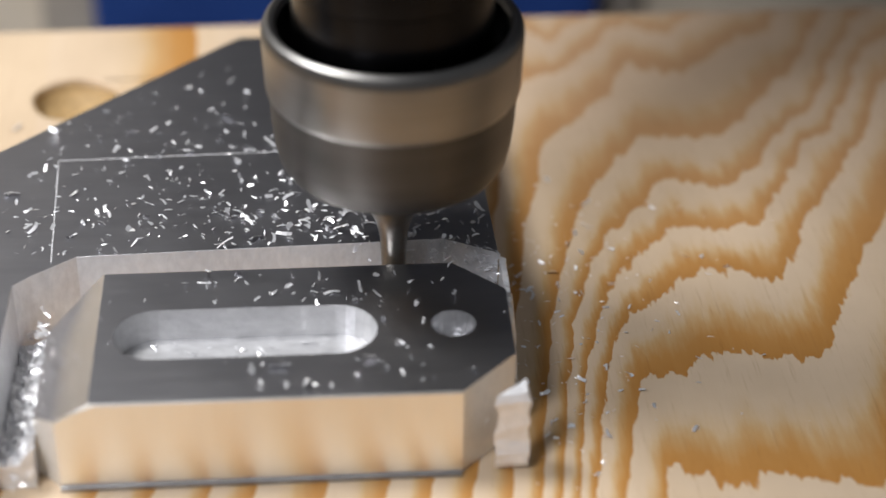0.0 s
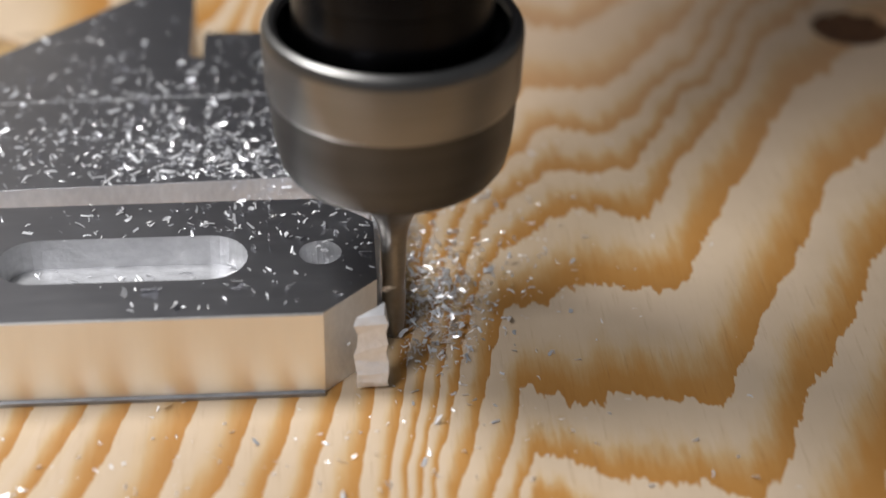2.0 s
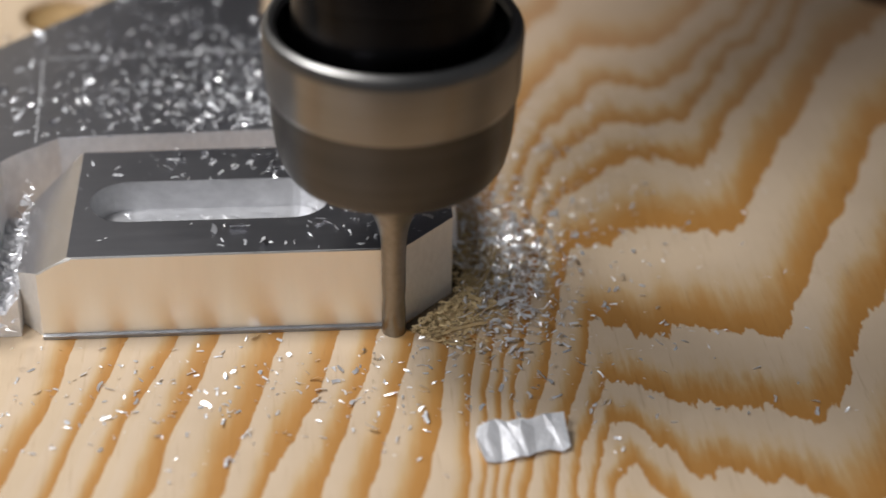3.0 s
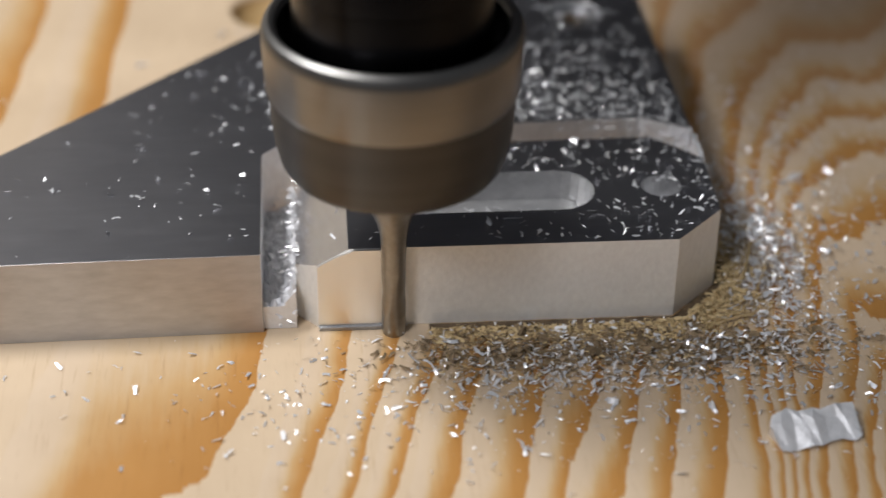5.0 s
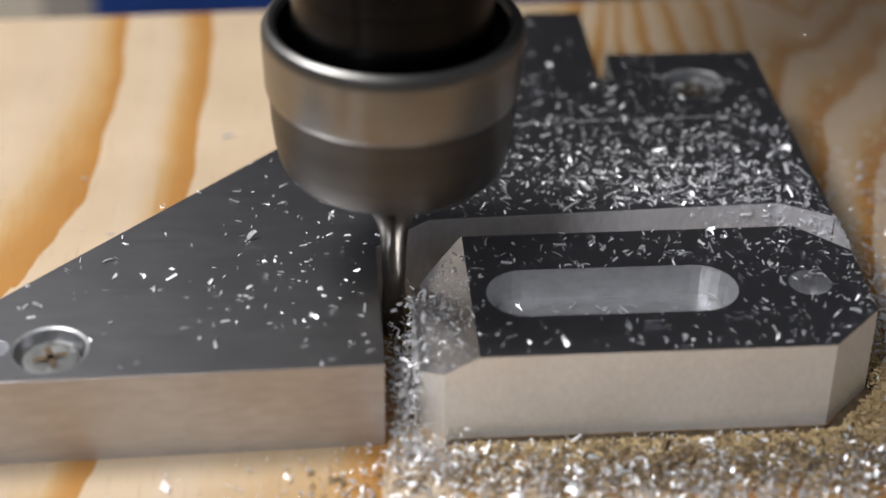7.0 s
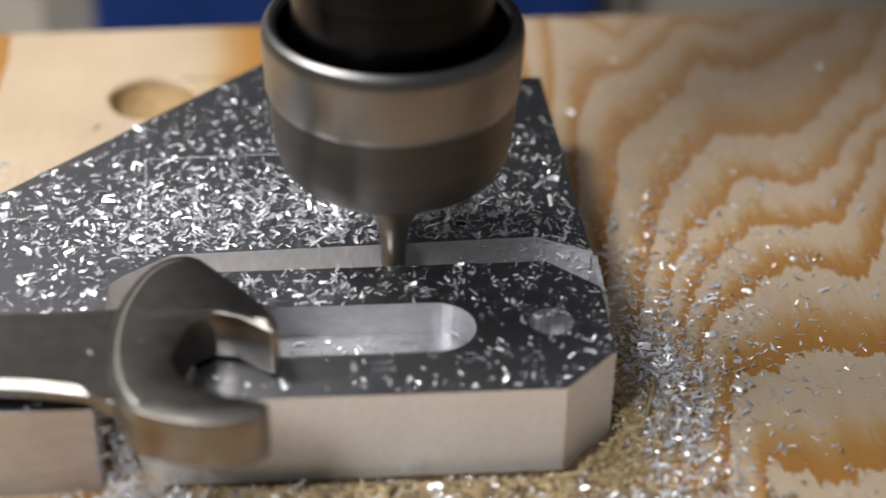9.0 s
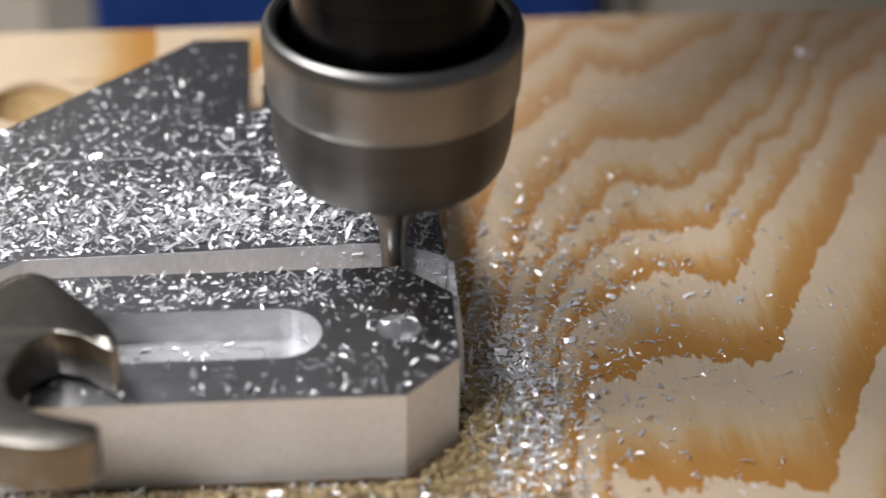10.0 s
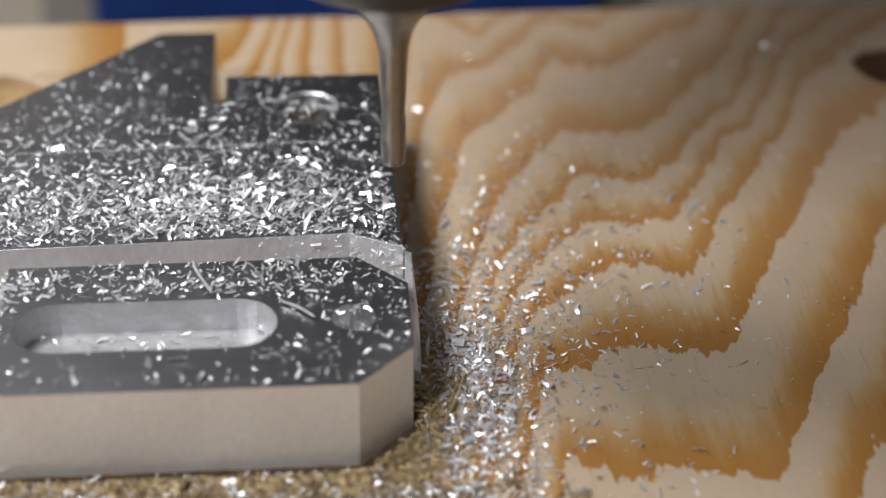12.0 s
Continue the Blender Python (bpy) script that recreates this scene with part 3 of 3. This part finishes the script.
def swarf():
    rng = random.Random(11)
    back = lambda x, y: y > 204
    top = lambda x, y: y < 201 and x > -27
    ob = flakes("swarf", scatter(rng, 240, (-8, 216), (20, 10), back) + scatter(rng, 200, (-20, 228), (24, 16), back) + scatter(rng, 170, (8, 209), (10, 4), back)
                + scatter(rng, 85, (-4, 193), (17, 7), top) + scatter(rng, 22, (2, 177), (14, 3), top), CHIP, (0.75, 1.6), rng)
    rides(tagged(ob, "bright aluminium chips strewn over the plate", "metal chips", kind="stuff"))
    ob = flakes("swarf", scatter(rng, 150, (33, 202), (7, 18), lambda x, y: x > 25) + scatter(rng, 25, (50, 200), (14, 20), lambda x, y: x > 25)
                + scatter(rng, 6, (-20, 158), (30, 8), lambda x, y: y < 166), CHIP, (0.5, 1.1), rng, 0.1)
    rides(tagged(ob, "fine aluminium chips scattered on the wooden board", "metal chips", kind="stuff"))
    ob = flakes("swarf", scatter(rng, 240, (-35.6, 186), (1.2, 8), lambda x, y: -38.4 < x < -33) + [(-34.2 + rng.gauss(0, 0.35), rng.uniform(174.5, 194.5), rng.uniform(4.0, 7.6)) for _ in range(150)], CHIP, (0.5, 1.4), rng, 1.6)
    rides(tagged(ob, "aluminium chips packed in the side groove", "metal chips", kind="stuff"), lambda t: pose(0, 0, 0.002 * (1 - min(max((t - 6.0) / 0.4, 0), 1))))
    ob = flakes("swarf", scatter(rng, 240, (-8, 222), (24, 14), back) + scatter(rng, 26, (2, 190), (16, 7), top), CHIP, (0.3, 0.7), rng)
    rides(tagged(ob, "fine aluminium dust strewn over the plate", "metal chips", kind="stuff"))
    burr = [(rng.uniform(4, 17), 205.6 + rng.gauss(0, 0.25), rng.uniform(8.5, 12.3)) for _ in range(70)]
    burr += [(17.0 + 7.4 * u, 205.8 - 4.0 * u + rng.gauss(0, 0.35), rng.uniform(7.0, 12.4)) for u in (rng.random() for _ in range(150))]
    ob = flakes("swarf", burr, CHIP, (0.4, 1.1), rng, 0.5)
    rides(tagged(ob, "torn aluminium burrs clinging to the edge of the cut", "metal chips", kind="stuff"))
    t = 0.15
    while t < 10.4:
        px, py = travel(t)
        cx, cy = AXIS[0] - px, AXIS[1] - py
        if t < 1.3:
            groups = [(70, (cx - 14, cy + 12), (15, 8), (0.8, 1.7), 0), (30, (cx - 2, cy + 5), (8, 4), (0.8, 1.5), 0), (22, (-10, 236), (22, 14), (0.7, 1.4), 0), (14, (cx - 6, cy - 8), (12, 4), (0.8, 1.4), 0), (55, (31, 192), (4, 8), (0.6, 1.3), 0.4), (20, (38, 205), (9, 18), (0.6, 1.3), 0)]
        elif t < 2.6:
            groups = [(170, (cx + 6, cy - 2), (4.0, 6.5), (0.6, 1.5), 0.8), (30, (cx + 14, cy + 4), (10, 13), (0.6, 1.4), 0), (24, (-4, 214), (18, 8), (0.8, 1.5), 0), (20, (-6, 238), (20, 12), (0.7, 1.4), 0), (5, (12, 185), (8, 7), (0.7, 1.3), 0),
                      (64, (cx - 22, 159), (26, 7), (0.6, 1.4), 0), (16, (46, 206), (13, 24), (0.6, 1.2), 0)]
        elif t < 5.7:
            groups = [(130, (cx + 8, 164), (9, 4.5), (0.6, 1.4), 0.35), (46, (cx - 2, 156), (22, 9), (0.6, 1.3), 0.1), (26, (10, 216), (12, 14), (0.7, 1.4), 0), (3, (cx, 179), (14, 4), (0.7, 1.3), 0), (20, (33, 186), (6, 14), (0.7, 1.5), 0.3), (14, (44, 205), (12, 20), (0.7, 1.5), 0.1),
                      (8, (-55, 190), (20, 10), (0.7, 1.3), 0), (12, (54, 216), (18, 28), (0.6, 1.2), 0), (10, (38, 222), (7, 20), (0.6, 1.3), 0)]
        elif t < 7.2:
            groups = [(120, (-35.2, 178), (1.3, 5), (0.5, 1.1), 4.5), (70, (-33.5, 168.8), (3.5, 1.8), (0.5, 1.2), 1.4), (90, (-26, 164), (12, 4), (0.5, 1.1), 0.4), (40, (-10, 160), (24, 7), (0.5, 1.1), 0), (26, (-48, 200), (14, 12), (0.7, 1.4), 0), (60, (-30.3, 186), (2.0, 7), (0.4, 0.9), 0.15), (14, (-14, 194), (14, 5), (0.7, 1.3), 0), (12, (8, 222), (12, 12), (0.7, 1.3), 0)]
        else:
            groups = [(135, (cx - 7, 213), (13, 6), (0.8, 1.6), 0.25), (80, (cx - 14, 222), (18, 11), (0.7, 1.4), 0), (34, (cx - 8, 240), (20, 12), (0.7, 1.4), 0), (28, (cx - 3, 196), (8, 3), (0.8, 1.6), 0.1), (24, (33, 196), (4.5, 13), (0.7, 1.5), 0.3), (13, (44, 216), (15, 28), (0.7, 1.6), 0), (10, (58, 234), (20, 26), (0.6, 1.3), 0), (24, (-55, 191), (14, 11), (0.8, 1.6), 0), (16, (40, 226), (8, 22), (0.6, 1.3), 0)]
        for n, mean, spread, size, heap in groups:
            places = scatter(rng, int(n * 2.6), mean, spread)
            ob = flakes("swarf", places, CHIP, (0.8 * size[0], 0.86 * size[1]), rng, heap)
            on_plate = mean[1] > 173 and mean[0] < 24
            if mean[1] < 172 and heap > 0.3 and t < 5.7:
                dust = flakes("sawdust", scatter(rng, 330, (mean[0] - 1, 166.2), (8, 3.0), lambda x, y: y < 170.8), DUST_DARK, (0.5, 1.3), rng, 0.28, 0.8, 0.3)
                rides(tagged(dust, "brown scorched sawdust heaped along the cut", "sawdust", kind="stuff"), comes_up(round(t, 1), 3.4))
            rides(tagged(ob, "bright aluminium chips strewn over the plate" if on_plate else "fine aluminium chips heaped on the wooden board", "metal chips", kind="stuff"), comes_up(round(t, 1), 3.2 + 2.8 * heap))
        t += 0.45


swarf()


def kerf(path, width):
    """Sawdust, and a dark strip painted for the trench's shade, where the cutter runs into the board; each stretch
    shows once the cutter has passed.
    """
    rng = random.Random(3)
    for (x0, y0), (x1, y1) in zip(path, path[1:]):
        t0 = cut_time(0.5 * (x0 + x1), 0.5 * (y0 + y1), 1.2)
        nx, ny = y1 - y0, -(x1 - x0)
        k = math.hypot(nx, ny)
        nx, ny = nx / k, ny / k
        # flat dark strip in place of the shaded trench; no channel is cut
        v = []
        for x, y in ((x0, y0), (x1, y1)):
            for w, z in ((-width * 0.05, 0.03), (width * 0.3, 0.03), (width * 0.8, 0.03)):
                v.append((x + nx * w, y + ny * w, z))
        ob = mesh_ob("groove_shade", v, [(0, 1, 4, 3), (1, 2, 5, 4)], RECESS_SHADE)
        rides(tagged(ob, "dark strip painted for the shade in the groove cut into the board", "groove", kind="stuff"), comes_up(t0, 1.0))
        places = []
        for _ in range(240):
            u, w = rng.random(), -abs(rng.gauss(0.1, 0.75)) + 0.15
            places.append((x0 + (x1 - x0) * u + nx * w * width * 0.6, y0 + (y1 - y0) * u + ny * w * width * 0.6, abs(rng.gauss(0, 0.12))))
        for _ in range(150):
            u, w = rng.random(), -abs(rng.gauss(1.0, 2.2))
            places.append((x0 + (x1 - x0) * u + nx * w * width, y0 + (y1 - y0) * u + ny * w * width, 0.0))
        for _ in range(420 if x0 > 14 and y0 < 194 else 60):
            u, w = rng.random(), -abs(rng.gauss(0.9, 1.1))
            places.append((x0 + (x1 - x0) * u + nx * w * width, y0 + (y1 - y0) * u + ny * w * width, abs(rng.gauss(0.3, 0.45)) / (1 + 0.4 * abs(w))))
        ob = flakes("sawdust", places, DUST, (0.3, 1.0), rng, 0.08, 0.8, 0.22)
        rides(tagged(ob, "pale sawdust fibres along the cut", "sawdust", kind="stuff"), comes_up(t0, 3.0))


def stretch(a, b, n):
    return [(a[0] + (b[0] - a[0]) * i / n, a[1] + (b[1] - a[1]) * i / n) for i in range(n)]


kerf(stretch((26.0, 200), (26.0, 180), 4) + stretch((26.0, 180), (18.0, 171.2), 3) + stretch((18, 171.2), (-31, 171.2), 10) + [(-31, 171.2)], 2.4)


def wood_shaving(x0, y0, dx, dy, width, arch, t0):
    """A pale torn splinter curling up beside the cut."""
    v, f = [], []
    for i in range(9):
        u = i / 8
        x, y, z = x0 + dx * u + 0.8 * math.sin(2.4 * u), y0 + dy * u, 0.2 + arch * math.sin(2.6 * u)
        w = width * (1 - 0.7 * u) + 0.08
        v += [(x - w, y, z), (x + w, y + 0.2, z + 0.25), (x, y + 0.1, z + 0.45)]
    for i in range(8):
        for k in range(3):
            a, b = 3 * i + k, 3 * i + (k + 1) % 3
            f.append((a, b, b + 3, a + 3))
    f += [(0, 1, 2), (26, 25, 24)]
    ob = tagged(mesh_ob("wood_shaving", v, f, DUST), "pale wood splinter torn up beside the groove", "wood shaving", "splinters beside the cut")
    rides(ob, comes_up(t0, 4.0))


rng = random.Random(31)
fibres = [(rng.uniform(24.2, 27.0), rng.uniform(174.0, 191.0), abs(rng.gauss(0, 0.5))) for _ in range(260)]
rides(tagged(flakes("sawdust", fibres, DUST, (0.5, 1.6), rng, 0.3, 0.8, 0.18), "pale sawdust fibres along the cut", "sawdust", kind="stuff"), comes_up(2.4, 4.0))
for splinter in ((26.8, 177.8, 3.9, 12.5, 0.3, 0.9, 2.4), (28.6, 176.0, 3.0, 8.0, 0.22, 1.3, 2.5), (25.0, 172.0, 5.5, 5.0, 0.26, 0.8, 2.6), (28.2, 183.0, 1.6, 7.5, 0.18, 0.7, 2.4), (21.0, 169.6, 6.5, 2.2, 0.2, 0.6, 2.8)):
    wood_shaving(*splinter)


def long_curl(points, width, t0):
    """A long curled thread of aluminium."""
    v, f = [], []
    for x, y, z in points:
        v += [(x - width, y, THICK + z), (x + width, y, THICK + z + 0.1), (x, y, THICK + z + 0.3)]
    for i in range(len(points) - 1):
        for k in range(3):
            a, b = 3 * i + k, 3 * i + (k + 1) % 3
            f.append((a, b, b + 3, a + 3))
    ob = mesh_ob("curled_chip", v, f, CHIP)
    rides(tagged(ob, "long curled aluminium thread lying on the part", "metal chip"), comes_up(t0, 4.0))


long_curl([(-3.3 + 2.6 * u * u, 199.2 - 7.4 * u, 0.7 + 0.9 * math.sin(3 * u)) for u in (0, 0.15, 0.3, 0.45, 0.6, 0.75, 0.9, 1.0)], 0.22, 10.4)
long_curl([(8.0 + 4.0 * u, 190.0 - 3.6 * u + 0.5 * math.sin(3 * u), 0.4) for u in (0, 0.2, 0.4, 0.6, 0.8, 1.0)], 0.2, 10.3)
rng = random.Random(77)
rides(tagged(flakes("swarf", scatter(rng, 30, (70, 268), (24, 16), lambda x, y: x > 30 and y > 250), CHIP, (1.2, 1.8), rng), "a few bright aluminium chips far back on the board", "metal chips", kind="stuff"), comes_up(4.0))


# ---- chips that fly ----
FLYERS = []


def flying_chips():
    rng = random.Random(21)
    base = flakes("metal_chip", [(0, 0, 0)], CHIP, (1.2, 1.2), rng)
    made = 0
    for k in range(54):
        t0 = 0.1 * rng.randint(2, 102)
        px, py = travel(t0)
        cx, cy = AXIS[0] - px, AXIS[1] - py
        for _ in range(20):
            a = rng.uniform(-1.3, 0.9) if t0 < 2.7 else rng.uniform(-2.4, -0.2) if t0 < 6 else rng.uniform(0.3, 2.9)
            d = rng.uniform(6, 26)
            x, y = cx + d * math.cos(a), cy + d * math.sin(a)
            z = support(x, y)
            if z is not None:
                break
        else:
            continue
        ob = base if made == 0 else base.copy()
        if made:
            scene.collection.objects.link(ob)
        made += 1
        tagged(ob, "curled aluminium chip thrown off by the cutter", "metal chip", "flying chips")
        spin = (rng.uniform(-80, 80), rng.uniform(-80, 80), rng.uniform(0, 360))
        start = Vector((min(max(cx, -24.0), 20.0), min(max(cy, 177.0), 196.0), 5.0))
        end = Vector((x, y, z + 0.3))

        def lift(t, t0=t0, start=start, end=end, spin=spin, hop=rng.uniform(4, 12)):
            u = min(max((t - t0) / 0.2, 0), 1)
            p = start.lerp(end, u) + Vector((0, 0, hop * 4 * u * (1 - u)))
            return pose(p.x * MM, p.y * MM, p.z * MM, spin[0] * (1 - u), spin[1] * (1 - u), spin[2])
        rides(ob, lift)


flying_chips()


# ---- the spanner that steadies the part ----
def spanner():
    """An open-ended spanner: a round head with a jaw, a slimmer shank."""
    thing = new("spanner")
    t = 3.2
    outer = [(9.5, -1.0), (9.0, 1.2), (7.7, 3.8), (4.9, 7.7), (1.9, 10.9)]
    for i in range(19):
        a = radians(74 + i * (252 - 74) / 18)
        outer.append((-3.0 + 7.1 * math.cos(a), -1.0 + 15.9 * math.sin(a)))
    outer += [(-2.0, -17.4), (1.5, -18.2), (5.0, -18.3), (7.6, -17.7), (9.0, -16.4), (9.2, -15.0)]
    jaw = [(8.2, -14.1), (4.0, -13.0), (0.8, -11.6), (-1.4, -9.4), (-2.4, -6.4), (-2.1, -3.2), (-1.0, 0.6), (1.6, 2.8), (4.6, 2.0), (8.6, -1.2)]
    verts, faces, _ = slab(outer + jaw, -t, t)
    head = mesh_ob("jaw_head", verts, faces, CHROME, thing, "rounded open jaw")
    bevel(head, 0.9, 3, 40)
    head.data.polygons.foreach_set("use_smooth", [True] * len(head.data.polygons))
    # raised pale strip along the left arc, a painted reflection on the chamfer
    v, f = [], []
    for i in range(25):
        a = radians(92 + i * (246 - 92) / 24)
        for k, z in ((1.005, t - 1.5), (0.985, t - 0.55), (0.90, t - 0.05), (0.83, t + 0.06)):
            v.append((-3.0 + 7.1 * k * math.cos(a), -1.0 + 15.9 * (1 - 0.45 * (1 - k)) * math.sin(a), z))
    for i in range(24):
        for k in range(3):
            f.append((4 * i + k, 4 * i + k + 1, 4 * i + k + 5, 4 * i + k + 4))
    mesh_ob("glint_edge", v, f, EDGE_GLINT, thing, "chamfered edge of the jaw head with its glint painted on", smooth=True)
    shank = [(-8.0, 11.0), (-11.5, 8.6), (-18, 7.7), (-30, 7.2), (-60, 7.0), (-120, 7.0)]
    body = shank + [(u, -w) for u, w in reversed(shank)]
    c, s = math.cos(radians(-2)), math.sin(radians(-2))
    verts, faces, _ = slab([(c * x - s * y, s * x + c * y) for x, y in body], -2.6, -0.2)
    bevel(mesh_ob("shank", verts, faces, CHROME, thing, "long flat shank"), 1.2, 3, 40)
    return tagged(thing, "open-ended chrome spanner pressed on the cut part", "spanner")


SPANNER = spanner()
SPANNER_ROWS = [
    (8.6, -110, 150, 24, -3), (8.7, -75, 168, 28, -3), (8.8, -38, 172, 21, -3), (8.9, -11.5, 179.5, 17.0, -3), (9.0, -14.0, 178.6, 16.0, -3),
    (9.2, -16.6, 178.3, 16.0, -3), (9.4, -21.2, 176.8, 16.0, -1), (9.6, -24.3, 176.6, 16.0, -1), (9.8, -27.4, 175.9, 16.1, -3), (10.0, -32.3, 175.8, 16.1, -3),
    (10.3, -35.8, 176.2, 16.1, -3), (10.6, -36.8, 176.4, 16.1, -3), (11.0, -37.2, 176.4, 16.1, -3), (11.4, -37.4, 176.4, 16.2, -3), (11.5, -62, 172, 24, -5),
]


def spanner_rest(t):
    x, y = travel(t)
    return t, x - 120, y + 100, 3.3, -3


SPANNER_ROWS = [spanner_rest(k / 4) for k in range(34)] + SPANNER_ROWS + [spanner_rest(11.8), spanner_rest(12.0)]

LIFT_ROWS = [(0.0, 0.0), (10.3, 0.0), (10.4, 1.5), (10.5, 5.4), (10.6, 9.9), (10.7, 14.4), (10.8, 19.2), (10.9, 23.6), (11.0, 26.4), (11.1, 26.9), (12.0, 26.9)]


def motions():
    """Everything that moves: the table with what lies on it, the spindle, the turning cutter, the spanner."""
    for ob, lift in RIDERS:
        ride(ob, lift)
    for ob, t0 in SKINS:
        walk(ob, [(0.0, pose(0, 0, 0)), (max(0.1, t0 - 0.05), pose(0, 0, 0)), (t0 + 0.05, pose(0, 0.0006, -0.0135)), (SECONDS, pose(0, 0.0006, -0.0135))])
    walk(SPINDLE, [(t, pose(AXIS[0] * MM, AXIS[1] * MM, z * MM)) for t, z in LIFT_ROWS])
    walk(CUTTER, [(k / 15, pose(0, 0, 0, 0, 0, 77.0 * k)) for k in range(181)])
    walk(SPANNER, [(t, pose(x * MM, y * MM, z * MM, 0, 0, a)) for t, x, y, z, a in SPANNER_ROWS])


motions()
